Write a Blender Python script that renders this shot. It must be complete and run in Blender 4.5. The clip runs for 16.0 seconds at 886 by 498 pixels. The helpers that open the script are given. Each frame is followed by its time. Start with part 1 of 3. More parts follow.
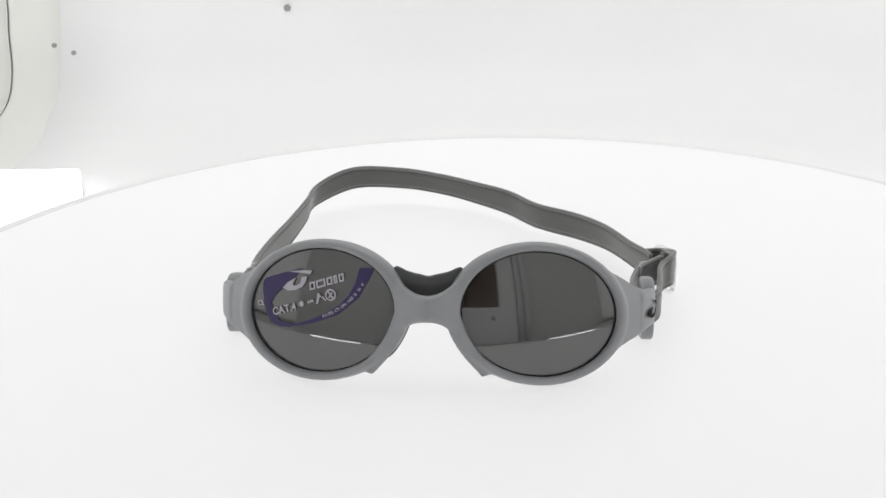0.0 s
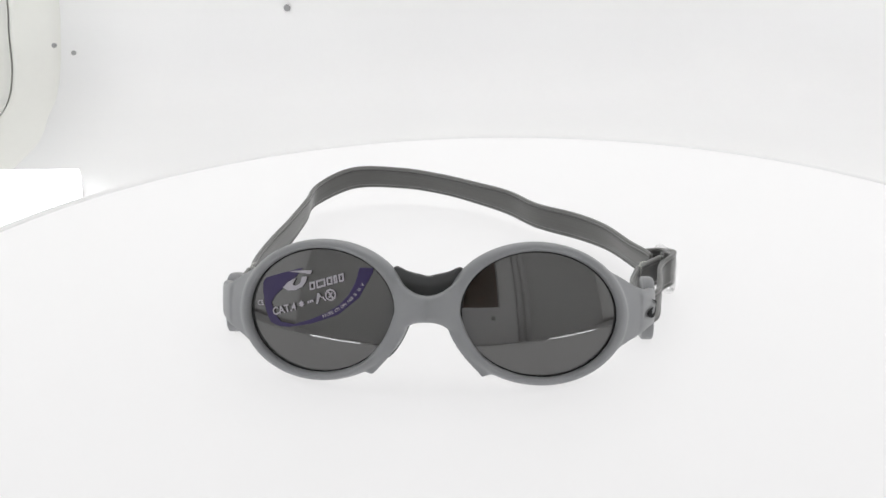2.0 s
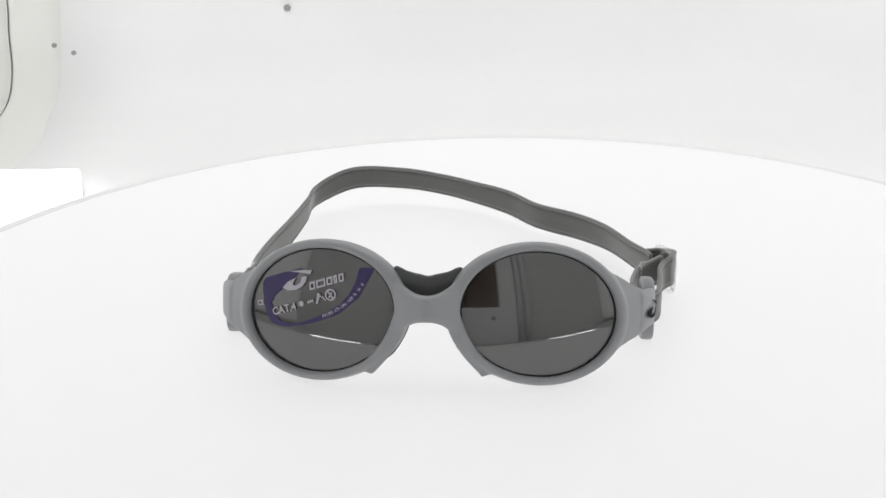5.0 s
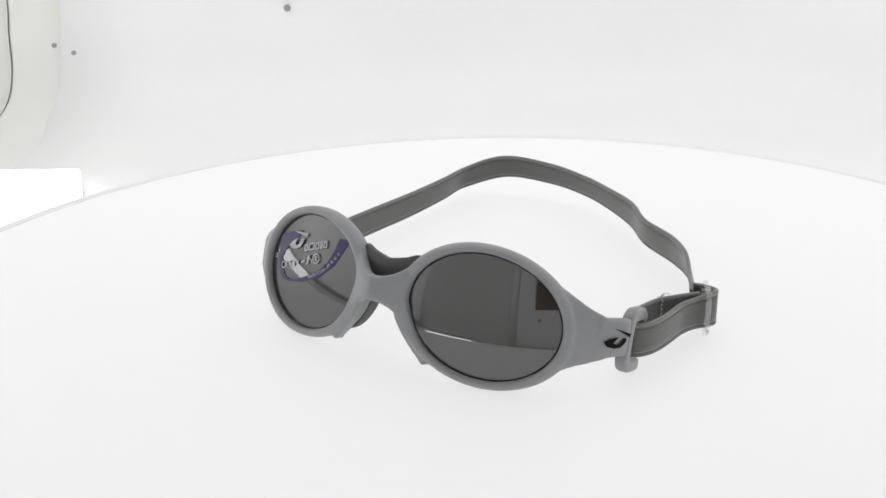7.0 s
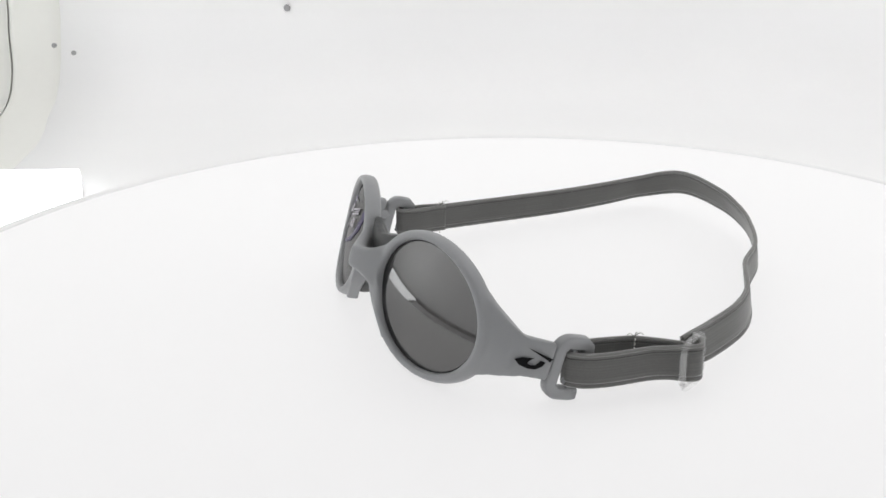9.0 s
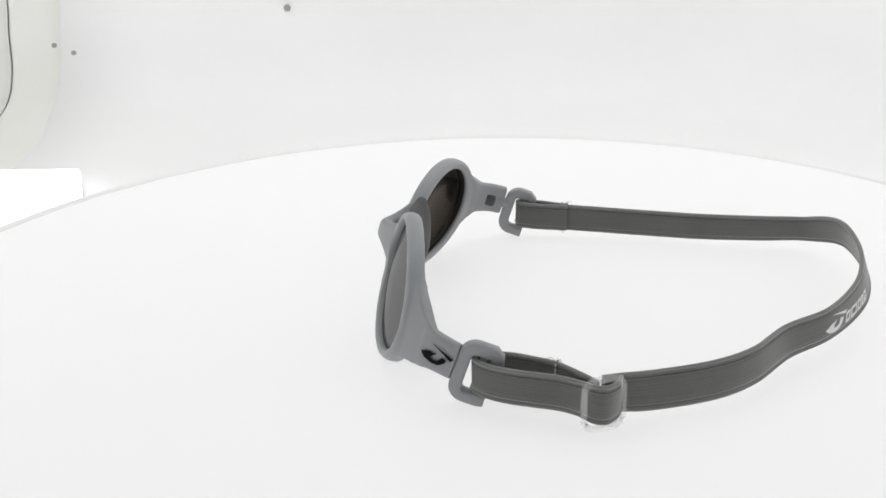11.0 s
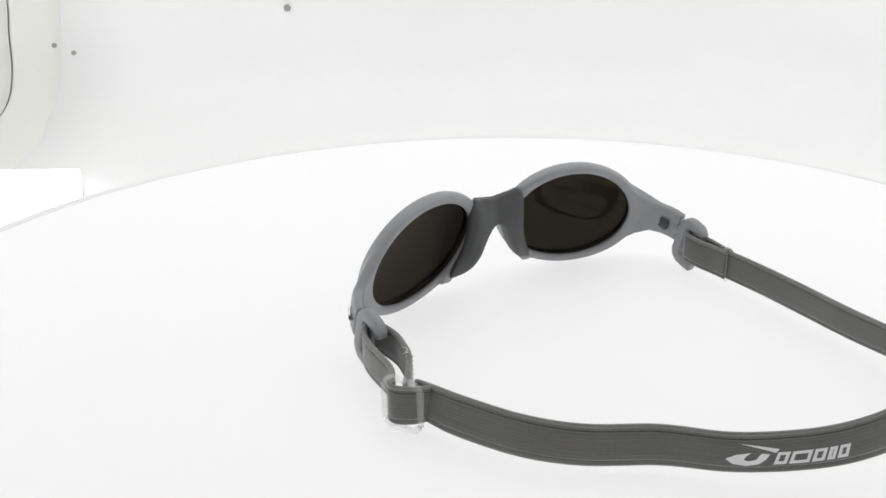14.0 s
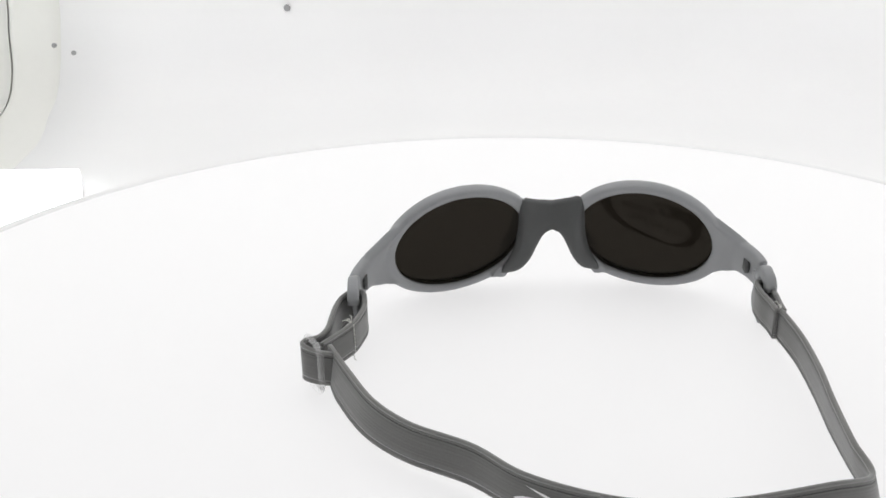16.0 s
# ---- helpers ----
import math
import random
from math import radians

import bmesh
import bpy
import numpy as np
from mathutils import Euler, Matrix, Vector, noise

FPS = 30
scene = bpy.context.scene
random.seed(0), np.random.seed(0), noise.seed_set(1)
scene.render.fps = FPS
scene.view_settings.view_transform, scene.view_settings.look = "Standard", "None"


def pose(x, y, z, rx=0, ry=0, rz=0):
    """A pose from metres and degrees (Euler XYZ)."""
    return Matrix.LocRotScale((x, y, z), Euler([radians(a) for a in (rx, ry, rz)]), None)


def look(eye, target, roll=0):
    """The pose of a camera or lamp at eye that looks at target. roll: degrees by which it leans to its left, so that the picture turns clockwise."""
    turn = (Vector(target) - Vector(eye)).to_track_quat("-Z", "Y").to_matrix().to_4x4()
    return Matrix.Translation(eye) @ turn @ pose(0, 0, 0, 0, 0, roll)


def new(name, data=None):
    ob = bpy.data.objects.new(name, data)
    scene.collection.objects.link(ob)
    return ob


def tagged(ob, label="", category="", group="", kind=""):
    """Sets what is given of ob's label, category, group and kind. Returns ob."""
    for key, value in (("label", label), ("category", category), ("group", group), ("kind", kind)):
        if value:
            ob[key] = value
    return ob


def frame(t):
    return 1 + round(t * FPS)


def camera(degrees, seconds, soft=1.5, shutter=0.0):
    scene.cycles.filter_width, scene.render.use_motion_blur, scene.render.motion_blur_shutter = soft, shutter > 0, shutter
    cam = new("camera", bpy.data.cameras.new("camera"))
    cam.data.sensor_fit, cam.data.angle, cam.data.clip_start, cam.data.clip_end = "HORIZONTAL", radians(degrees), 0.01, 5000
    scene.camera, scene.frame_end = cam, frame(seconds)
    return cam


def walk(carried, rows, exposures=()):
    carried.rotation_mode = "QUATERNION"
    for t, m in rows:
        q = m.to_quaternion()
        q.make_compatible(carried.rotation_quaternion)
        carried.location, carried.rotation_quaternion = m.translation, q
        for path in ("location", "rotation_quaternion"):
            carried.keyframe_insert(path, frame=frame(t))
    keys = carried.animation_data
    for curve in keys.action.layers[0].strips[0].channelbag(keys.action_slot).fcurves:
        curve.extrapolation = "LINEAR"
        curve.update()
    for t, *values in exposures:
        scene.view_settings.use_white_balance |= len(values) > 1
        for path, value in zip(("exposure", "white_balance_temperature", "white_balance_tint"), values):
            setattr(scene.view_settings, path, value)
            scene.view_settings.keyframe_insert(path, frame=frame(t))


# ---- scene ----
from mathutils.bvhtree import BVHTree

# One unit of the plan (U) is the distance from the lens of the camera to the axis of the turntable.
U = 0.27
TABLE_R = 0.745 * U
EYE_H = 0.4985 * U

cam = camera(45.15, 16.0, soft=1.6)
VIEW = pose(0, -U, EYE_H) @ pose(0, 0, 0, 90 - 22.04, 0, 3.264) @ pose(0, 0, 0, 0, 0, -1.33)
walk(cam, [(0, VIEW), (16, VIEW)], exposures=[(0, 0.0), (11, 0.0), (14, 0.05), (16, 0.05)])

# ---- light: fill lamps added to a small booth, over the backdrop and each side ----
world = bpy.data.worlds.new("booth_surroundings")
scene.world = world
world.use_nodes = True
world.node_tree.nodes["Background"].inputs[0].default_value = (0.9, 0.95, 1.0, 1)
world.node_tree.nodes["Background"].inputs[1].default_value = 0.05
scene.view_settings.exposure = 0.0


def area_lamp(name, m, sx, sy, watts, colour=(1, 1, 1)):
    data = bpy.data.lights.new(name, "AREA")
    data.shape, data.size, data.size_y, data.energy, data.color = "RECTANGLE", sx, sy, watts, colour
    ob = new(name, data)
    ob.matrix_world = m
    return ob


CEIL_Z = 1.45 * U
# Unseen fill lamp, set back so the sheet's flat foot gets more light.
area_lamp("ceiling_fill", pose(0, 0.45 * U, CEIL_Z - 0.006), 2.2 * U, 1.2 * U, 0.50, (1.0, 0.99, 0.98))
# Two wide fill lamps added at the sides for general brightness.
area_lamp("side_fill_left", look((-1.595 * U, -0.03 * U, 0.715 * U), (0, -0.03 * U, 0.715 * U)), 2.34 * U, 1.42 * U, 0.32, (0.99, 0.99, 1.0))
area_lamp("side_fill_right", look((1.595 * U, -0.03 * U, 0.715 * U), (0, -0.03 * U, 0.715 * U)), 2.34 * U, 1.42 * U, 0.32, (1.0, 0.99, 0.98))


# ---- materials ----
def material(name, colour, rough=0.5, metal=0.0, spread=0.08, scale=60.0, bump=0.0, bump_scale=800.0, fine=0.04, spec=0.5):
    """A plain surface with colour variation at two scales and a fine relief."""
    m = bpy.data.materials.new(name)
    m.use_nodes = True
    nt = m.node_tree
    b = nt.nodes["Principled BSDF"]
    b.inputs["Roughness"].default_value, b.inputs["Metallic"].default_value = rough, metal
    b.inputs["Specular IOR Level"].default_value = spec
    tc = nt.nodes.new("ShaderNodeTexCoord")
    n1, n2 = nt.nodes.new("ShaderNodeTexNoise"), nt.nodes.new("ShaderNodeTexNoise")
    n1.inputs["Scale"].default_value, n2.inputs["Scale"].default_value = scale, bump_scale
    n1.inputs["Detail"].default_value = 4
    for n in (n1, n2):
        nt.links.new(tc.outputs["Object"], n.inputs["Vector"])
    ramp = nt.nodes.new("ShaderNodeMapRange")
    ramp.inputs["To Min"].default_value, ramp.inputs["To Max"].default_value = 1 - spread, 1 + spread
    nt.links.new(n1.outputs["Fac"], ramp.inputs["Value"])
    ramp2 = nt.nodes.new("ShaderNodeMapRange")
    ramp2.inputs["To Min"].default_value, ramp2.inputs["To Max"].default_value = 1 - fine, 1 + fine
    nt.links.new(n2.outputs["Fac"], ramp2.inputs["Value"])
    mul = nt.nodes.new("ShaderNodeMath")
    mul.operation = "MULTIPLY"
    nt.links.new(ramp.outputs[0], mul.inputs[0])
    nt.links.new(ramp2.outputs[0], mul.inputs[1])
    vm = nt.nodes.new("ShaderNodeVectorMath")
    vm.operation = "SCALE"
    vm.inputs[0].default_value = colour
    nt.links.new(mul.outputs[0], vm.inputs["Scale"])
    nt.links.new(vm.outputs[0], b.inputs["Base Color"])
    if bump:
        bp = nt.nodes.new("ShaderNodeBump")
        bp.inputs["Strength"].default_value, bp.inputs["Distance"].default_value = bump, 0.0002
        nt.links.new(n2.outputs["Fac"], bp.inputs["Height"])
        nt.links.new(bp.outputs[0], b.inputs["Normal"])
    return m


def glow(name, colour, strength):
    m = bpy.data.materials.new(name)
    m.use_nodes = True
    b = m.node_tree.nodes["Principled BSDF"]
    b.inputs["Base Color"].default_value = (0.8, 0.8, 0.8, 1)
    b.inputs["Emission Color"].default_value = (*colour, 1)
    b.inputs["Emission Strength"].default_value = strength
    return m


def film(name, tint, mirror, rough, tint_colour=None):
    """One face of a dark lens: it lets a little light through and mirrors the rest, more at a slant."""
    m = bpy.data.materials.new(name)
    m.use_nodes = True
    nt = m.node_tree
    nt.nodes.remove(nt.nodes["Principled BSDF"])
    tr, gl, mx, lw = (nt.nodes.new(k) for k in ("ShaderNodeBsdfTransparent", "ShaderNodeBsdfGlossy", "ShaderNodeMixShader", "ShaderNodeLayerWeight"))
    tr.inputs[0].default_value = (*tint, 1)
    gl.inputs["Color"].default_value = (*(tint_colour or (1, 1, 1)), 1)
    gl.inputs["Roughness"].default_value = rough
    haze, both = nt.nodes.new("ShaderNodeBsdfGlossy"), nt.nodes.new("ShaderNodeMixShader")
    haze.inputs["Color"].default_value, haze.inputs["Roughness"].default_value = gl.inputs["Color"].default_value, 0.22
    both.inputs[0].default_value = 0.26
    nt.links.new(gl.outputs[0], both.inputs[1])
    nt.links.new(haze.outputs[0], both.inputs[2])
    lw.inputs["Blend"].default_value = 0.5
    pw, ma = nt.nodes.new("ShaderNodeMath"), nt.nodes.new("ShaderNodeMath")
    pw.operation, pw.inputs[1].default_value = "POWER", 5.0
    ma.operation, ma.inputs[1].default_value, ma.inputs[2].default_value = "MULTIPLY_ADD", 0.34 - mirror, mirror
    nt.links.new(lw.outputs["Facing"], pw.inputs[0])
    nt.links.new(pw.outputs[0], ma.inputs[0])
    nt.links.new(ma.outputs[0], mx.inputs[0])
    nt.links.new(tr.outputs[0], mx.inputs[1])
    nt.links.new(both.outputs[0], mx.inputs[2])
    nt.links.new(mx.outputs[0], nt.nodes["Material Output"].inputs[0])
    return m


def webbing(name, colour):
    """Woven elastic: ribs along the band, a seam line near each border, a fine weave."""
    m = material(name, colour, 0.85, 0, 0.10, 90, 0.25, 2600, 0.16, 0.25)
    nt = m.node_tree
    b = nt.nodes["Principled BSDF"]
    b.inputs["Sheen Weight"].default_value, b.inputs["Sheen Roughness"].default_value = 0.55, 0.45
    uv, sep = nt.nodes.new("ShaderNodeUVMap"), nt.nodes.new("ShaderNodeSeparateXYZ")
    nt.links.new(uv.outputs[0], sep.inputs[0])
    wobble = nt.nodes.new("ShaderNodeTexNoise")
    wobble.inputs["Scale"].default_value, wobble.inputs["Detail"].default_value = 1.2, 3
    nt.links.new(uv.outputs[0], wobble.inputs["Vector"])

    def calc(op, a, b_=None, c=None):
        n = nt.nodes.new("ShaderNodeMath")
        n.operation = op
        for k, v in enumerate((a, b_, c)):
            if v is None:
                continue
            if isinstance(v, (int, float)):
                n.inputs[k].default_value = v
            else:
                nt.links.new(v, n.inputs[k])
        return n.outputs[0]

    stretch = nt.nodes.new("ShaderNodeMapping")
    stretch.inputs["Scale"].default_value = (0.35, 9.0, 1.0)
    nt.links.new(uv.outputs[0], stretch.inputs["Vector"])
    streak = nt.nodes.new("ShaderNodeTexNoise")
    streak.inputs["Scale"].default_value, streak.inputs["Detail"].default_value = 1.0, 4
    nt.links.new(stretch.outputs[0], streak.inputs["Vector"])
    across = calc("MULTIPLY_ADD", wobble.outputs["Fac"], 0.07, sep.outputs["Y"])
    rib = calc("MULTIPLY_ADD", calc("SINE", calc("MULTIPLY", across, 40.0)), 0.10, calc("MULTIPLY_ADD", streak.outputs["Fac"], 1.1, -0.05))
    wide = calc("ABSOLUTE", calc("MULTIPLY_ADD", wobble.outputs["Fac"], 0.02, sep.outputs["Y"]))

    def stripe(at, half):
        return calc("SMOOTH_MAX", 0.0, calc("SUBTRACT", 1.0, calc("DIVIDE", calc("ABSOLUTE", calc("SUBTRACT", wide, at)), half)), 0.1)

    border = calc("GREATER_THAN", wide, 0.73)
    tone = calc("MULTIPLY_ADD", border, 0.34, calc("MULTIPLY_ADD", rib, 0.30, 0.71))
    tone = calc("MULTIPLY_ADD", stripe(0.73, 0.06), -0.50, tone)
    tone = calc("MULTIPLY_ADD", stripe(0.65, 0.05), 0.24, tone)
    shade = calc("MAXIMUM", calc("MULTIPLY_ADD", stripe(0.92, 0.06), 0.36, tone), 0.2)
    old = b.inputs["Base Color"].links[0].from_socket
    vm = nt.nodes.new("ShaderNodeVectorMath")
    vm.operation = "SCALE"
    nt.links.new(old, vm.inputs[0])
    nt.links.new(shade, vm.inputs["Scale"])
    nt.links.new(vm.outputs[0], b.inputs["Base Color"])
    bp = nt.nodes.new("ShaderNodeBump")
    bp.inputs["Strength"].default_value, bp.inputs["Distance"].default_value = 0.8, 0.0003
    nt.links.new(shade, bp.inputs["Height"])
    nt.links.new(bp.outputs[0], b.inputs["Normal"])
    return m


WHITE = material("white_acrylic", (0.86, 0.86, 0.865), 0.45, 0, 0.012, 12, 0, 400, 0.004, 0.3)
SHEET = material("white_backdrop_sheet", (0.905, 0.903, 0.904), 0.7, 0, 0.015, 9, 0, 300, 0.005, 0.2)
SIDE = material("off_white_panel", (0.81, 0.81, 0.775), 0.6, 0, 0.03, 14, 0, 300, 0.01, 0.2)
SEAM = material("grey_seam", (0.30, 0.30, 0.28), 0.7)
SCREW = material("dark_screw_head", (0.34, 0.34, 0.34), 0.5, 0.3)
BOOTH = material("grey_booth_wall", (0.87, 0.87, 0.87), 0.6, 0, 0.03, 8)
FRONT = material("grey_front_wall", (0.72, 0.72, 0.72), 0.6, 0, 0.03, 8)
CEIL = material("grey_added_ceiling", (0.40, 0.40, 0.40), 0.7, 0, 0.04, 8)
HOLE = material("dark_brown_lining", (0.16, 0.062, 0.024), 0.8, 0, 0.2, 20)
FRAME = material("matte_grey_plastic", (0.285, 0.291, 0.298), 0.42, 0, 0.05, 140, 0.08, 3000, 0.03, 0.4)
NOSE = material("dark_grey_rubber", (0.080, 0.082, 0.082), 0.55, 0, 0.07, 160, 0.1, 2500, 0.03, 0.35)
STRAP = webbing("grey_elastic_webbing", (0.149, 0.149, 0.144))
CLEAR = material("clear_plastic", (0.85, 0.85, 0.85), 0.06, 0, 0.0, 50)
CLEAR.node_tree.nodes["Principled BSDF"].inputs["Alpha"].default_value = 0.22
CLEAR.node_tree.nodes["Principled BSDF"].inputs["Roughness"].default_value = 0.12
THREAD = material("pale_thread", (0.7, 0.7, 0.66), 0.5)
BLACK = material("black_print", (0.008, 0.008, 0.009), 0.7, spec=0.08)
PRINT = material("white_print", (0.72, 0.72, 0.72), 0.6)
STICKER_WHITE = material("pale_sticker_ink", (0.42, 0.40, 0.44), 0.6)
VIOLET = material("violet_sticker_ink", (0.030, 0.018, 0.085), 0.5)
EDGE_SHADE = material("black_lens_edge_and_groove_shade", (0.008, 0.008, 0.008), 0.35)
LENS_FRONT = film("smoked_lens_front", (0.048, 0.048, 0.048), 0.132, 0.02)
LENS_BACK = film("smoked_lens_back", (0.26, 0.235, 0.20), 0.004, 0.05, (0.9, 0.8, 0.7))
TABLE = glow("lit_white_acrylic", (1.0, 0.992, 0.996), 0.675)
# Added rim glow, weaker than the disc's, so the rim draws a faint line.
RIM_GLOW = glow("dim_rim_glow", (1.0, 0.996, 0.996), 0.42)
RIM_GLOW.node_tree.nodes["Principled BSDF"].inputs["Base Color"].default_value = (0.40, 0.40, 0.40, 1)
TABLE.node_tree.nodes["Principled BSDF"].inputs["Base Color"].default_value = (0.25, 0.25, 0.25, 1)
TABLE.node_tree.nodes["Principled BSDF"].inputs["Specular IOR Level"].default_value = 0.15
LAMP = glow("lit_lamp_diffuser", (0.97, 0.99, 1.0), 8.0)
LAMP_SOFT = glow("wide_lamp_diffuser", (0.97, 0.99, 1.0), 3.0)
# Glow for a band added round the disc, to lift the lower backdrop.
EDGE_GLOW = glow("added_edge_glow", (0.99, 1.0, 1.0), 3.0)
SIDE_GLOW = glow("added_side_glow", (1, 1, 1), 0.2)
CEILING_GLOW = glow("added_ceiling_glow", (1, 1, 1), 0.2)


# ---- building helpers ----
def part(name, bm, mat, parent=None, label=""):
    me = bpy.data.meshes.new(name)
    bmesh.ops.recalc_face_normals(bm, faces=bm.faces)
    bm.to_mesh(me)
    bm.free()
    for f in me.polygons:
        f.use_smooth = True
    for m in (mat if isinstance(mat, (list, tuple)) else [mat]):
        me.materials.append(m)
    ob = new(name, me)
    ob.parent = parent
    if label:
        ob["label"] = label
    return ob


def sharp(ob, degrees=35):
    bm = bmesh.new()
    bm.from_mesh(ob.data)
    for e in bm.edges:
        if len(e.link_faces) == 2 and e.calc_face_angle(0) > radians(degrees):
            e.smooth = False
    bm.to_mesh(ob.data)
    bm.free()
    return ob


def loft(bm, rings, closed_path=False, caps=True):
    """A skin over rings of points; each ring is a closed loop."""
    vs = [[bm.verts.new(p) for p in r] for r in rings]
    n = len(vs[0])
    for i in range(len(vs) - (0 if closed_path else 1)):
        a, b = vs[i], vs[(i + 1) % len(vs)]
        for j in range(n):
            bm.faces.new((a[j], a[(j + 1) % n], b[(j + 1) % n], b[j]))
    if caps and not closed_path:
        bm.faces.new(vs[0][::-1])
        bm.faces.new(vs[-1])
    return vs


def box(bm, lo, hi, bevel=0.0, seg=2):
    r = bmesh.ops.create_cube(bm, size=1)
    for v in r["verts"]:
        v.co = Vector([lo[i] + (v.co[i] + 0.5) * (hi[i] - lo[i]) for i in range(3)])
    if bevel:
        es = list({e for v in r["verts"] for e in v.link_edges})
        bmesh.ops.bevel(bm, geom=es, offset=bevel, segments=seg, affect="EDGES")


def spline(points, n):
    """Catmull-Rom through the points, n samples."""
    c = np.array(points, float)
    e = np.vstack([2 * c[0] - c[1], c, 2 * c[-1] - c[-2]])
    s = np.linspace(0, len(c) - 1, n)
    i = np.minimum(s.astype(int), len(c) - 2)
    u = (s - i)[:, None]
    p, q, r, t = e[i], e[i + 1], e[i + 2], e[i + 3]
    return 0.5 * (2 * q + (r - p) * u + (2 * p - 5 * q + 4 * r - t) * u * u + (3 * q - p - 3 * r + t) * u ** 3)


def rod(bm, path, radius, sides=8, closed=False, flat=1.0):
    """A round bar along a path."""
    pts = [Vector(p) for p in path]
    rings = []
    n = len(pts)
    for i, p in enumerate(pts):
        a = pts[i - 1] if (i or closed) else p
        b = pts[(i + 1) % n] if (i < n - 1 or closed) else p
        t = (b - a).normalized()
        ref = Vector((0, 0, 1)) if abs(t.z) < 0.9 else Vector((1, 0, 0))
        x = t.cross(ref).normalized()
        y = t.cross(x)
        if ref.z < 0.5:
            x, y = y, -x
        rings.append([p + radius * (math.cos(k) * x * flat + math.sin(k) * y) for k in (2 * math.pi * j / sides for j in range(sides))])
    loft(bm, rings, closed)


# ---- the booth ----
base_bm = bmesh.new()
box(base_bm, (-1.7 * U, -1.3 * U, -0.09 * U), (1.7 * U, 1.25 * U, -0.03 * U))
floor = tagged(part("floor", base_bm, WHITE), "white booth floor under the turntable", "floor", kind="structure")

SWEEP = [(0.30, -0.026), (0.72, -0.026), (0.86, -0.024), (0.95, -0.018), (1.03, 0.0), (1.08, 0.045), (1.10, 0.11), (1.108, 0.2), (1.112, 0.5), (1.115, 1.45)]


def sweep_sheet(name, left, right, push, mat, label):
    """A sheet that lies on the floor and curves up into a wall; left and right give its x at each point of the profile."""
    bm = bmesh.new()
    prof = spline([(y + push, z) for y, z in SWEEP], 60)
    ls, rs = spline([(v, 0) for v in left], 60)[:, 0], spline([(v, 0) for v in right], 60)[:, 0]
    front, back = [], []
    for i, (y, z) in enumerate(prof):
        t = prof[min(i + 1, 59)] - prof[max(i - 1, 0)]
        t = t / np.linalg.norm(t)
        ny, nz = t[1] * 0.006, -t[0] * 0.006
        cols = [ls[i] + (rs[i] - ls[i]) * k / 12 for k in range(13)]
        front.append([bm.verts.new((x * U, y * U, z * U)) for x in cols])
        back.append([bm.verts.new((x * U, (y + ny) * U, (z + nz) * U)) for x in cols])
    for g, flip in ((front, False), (back, True)):
        for i in range(59):
            for k in range(12):
                q = (g[i][k], g[i][k + 1], g[i + 1][k + 1], g[i + 1][k])
                bm.faces.new(q[::-1] if flip else q)
    for i in range(59):
        bm.faces.new((front[i][0], front[i + 1][0], back[i + 1][0], back[i][0]))
        bm.faces.new((front[i][12], back[i][12], back[i + 1][12], front[i + 1][12]))
    return tagged(part(name, bm, mat), label, "backdrop", kind="structure")


EDGE_X = [-0.775, -0.812, -0.838, -0.864, -0.876, -0.880, -0.877, -0.872, -0.872, -0.872]
RIGHT_X = [1.60] * 10
sweep_sheet("backdrop", EDGE_X, RIGHT_X, 0.0, SHEET, "white curved backdrop sheet rising behind the turntable")
LEFT_IN = [x + 0.03 for x in EDGE_X]
SEAM_X = [-0.86, -0.93, -0.955, -0.965, -0.977, -0.985, -0.989, -0.983, -0.977, -0.977]
sweep_sheet("backdrop_side", [x + 0.002 for x in SEAM_X], LEFT_IN, 0.012, SIDE, "off-white side strip of the curved backdrop")
sweep_sheet("backdrop_end", [-1.62] * 10, [x - 0.002 for x in SEAM_X], 0.012, SIDE, "off-white end panel of the curved backdrop")


def booth_wall(name, lo, hi, mat, label):
    bm = bmesh.new()
    box(bm, [v * U for v in lo], [v * U for v in hi])
    return tagged(part(name, bm, mat), label, "wall", kind="structure")


booth_wall("wall_left", (-1.68, -1.3, -0.03), (-1.62, 1.2, 1.45), BOOTH, "pale grey side wall of the photo booth")
booth_wall("wall_right", (1.62, -1.3, -0.03), (1.68, 1.2, 1.45), BOOTH, "pale grey side wall of the photo booth")
booth_wall("wall_back", (-1.68, 1.2, -0.03), (1.68, 1.25, 1.45), BOOTH, "pale grey back wall of the photo booth")
# Unseen ceiling, added; its grey keeps down the light from above.
booth_wall("ceiling", (-1.68, -1.3, 1.45), (1.68, 1.25, 1.5), CEIL, "unseen grey ceiling added over the booth, with a glow panel")

# the wall with the camera's opening
FY0, FY1 = -1.26, -1.21
OPEN = (-0.135, 0.25, 0.290, 0.83)


def arch(x0, x1, z0, z1, r, n=8):
    """An opening with a flat foot and rounded upper corners, as points (x, z)."""
    out = [(x0, z0), (x1, z0)]
    for cx, a0 in ((x1 - r, 0), (x0 + r, 90)):
        out += [(cx + r * math.cos(radians(a0 + 90 * j / n)), z1 - r + r * math.sin(radians(a0 + 90 * j / n))) for j in range(n + 1)]
    return out


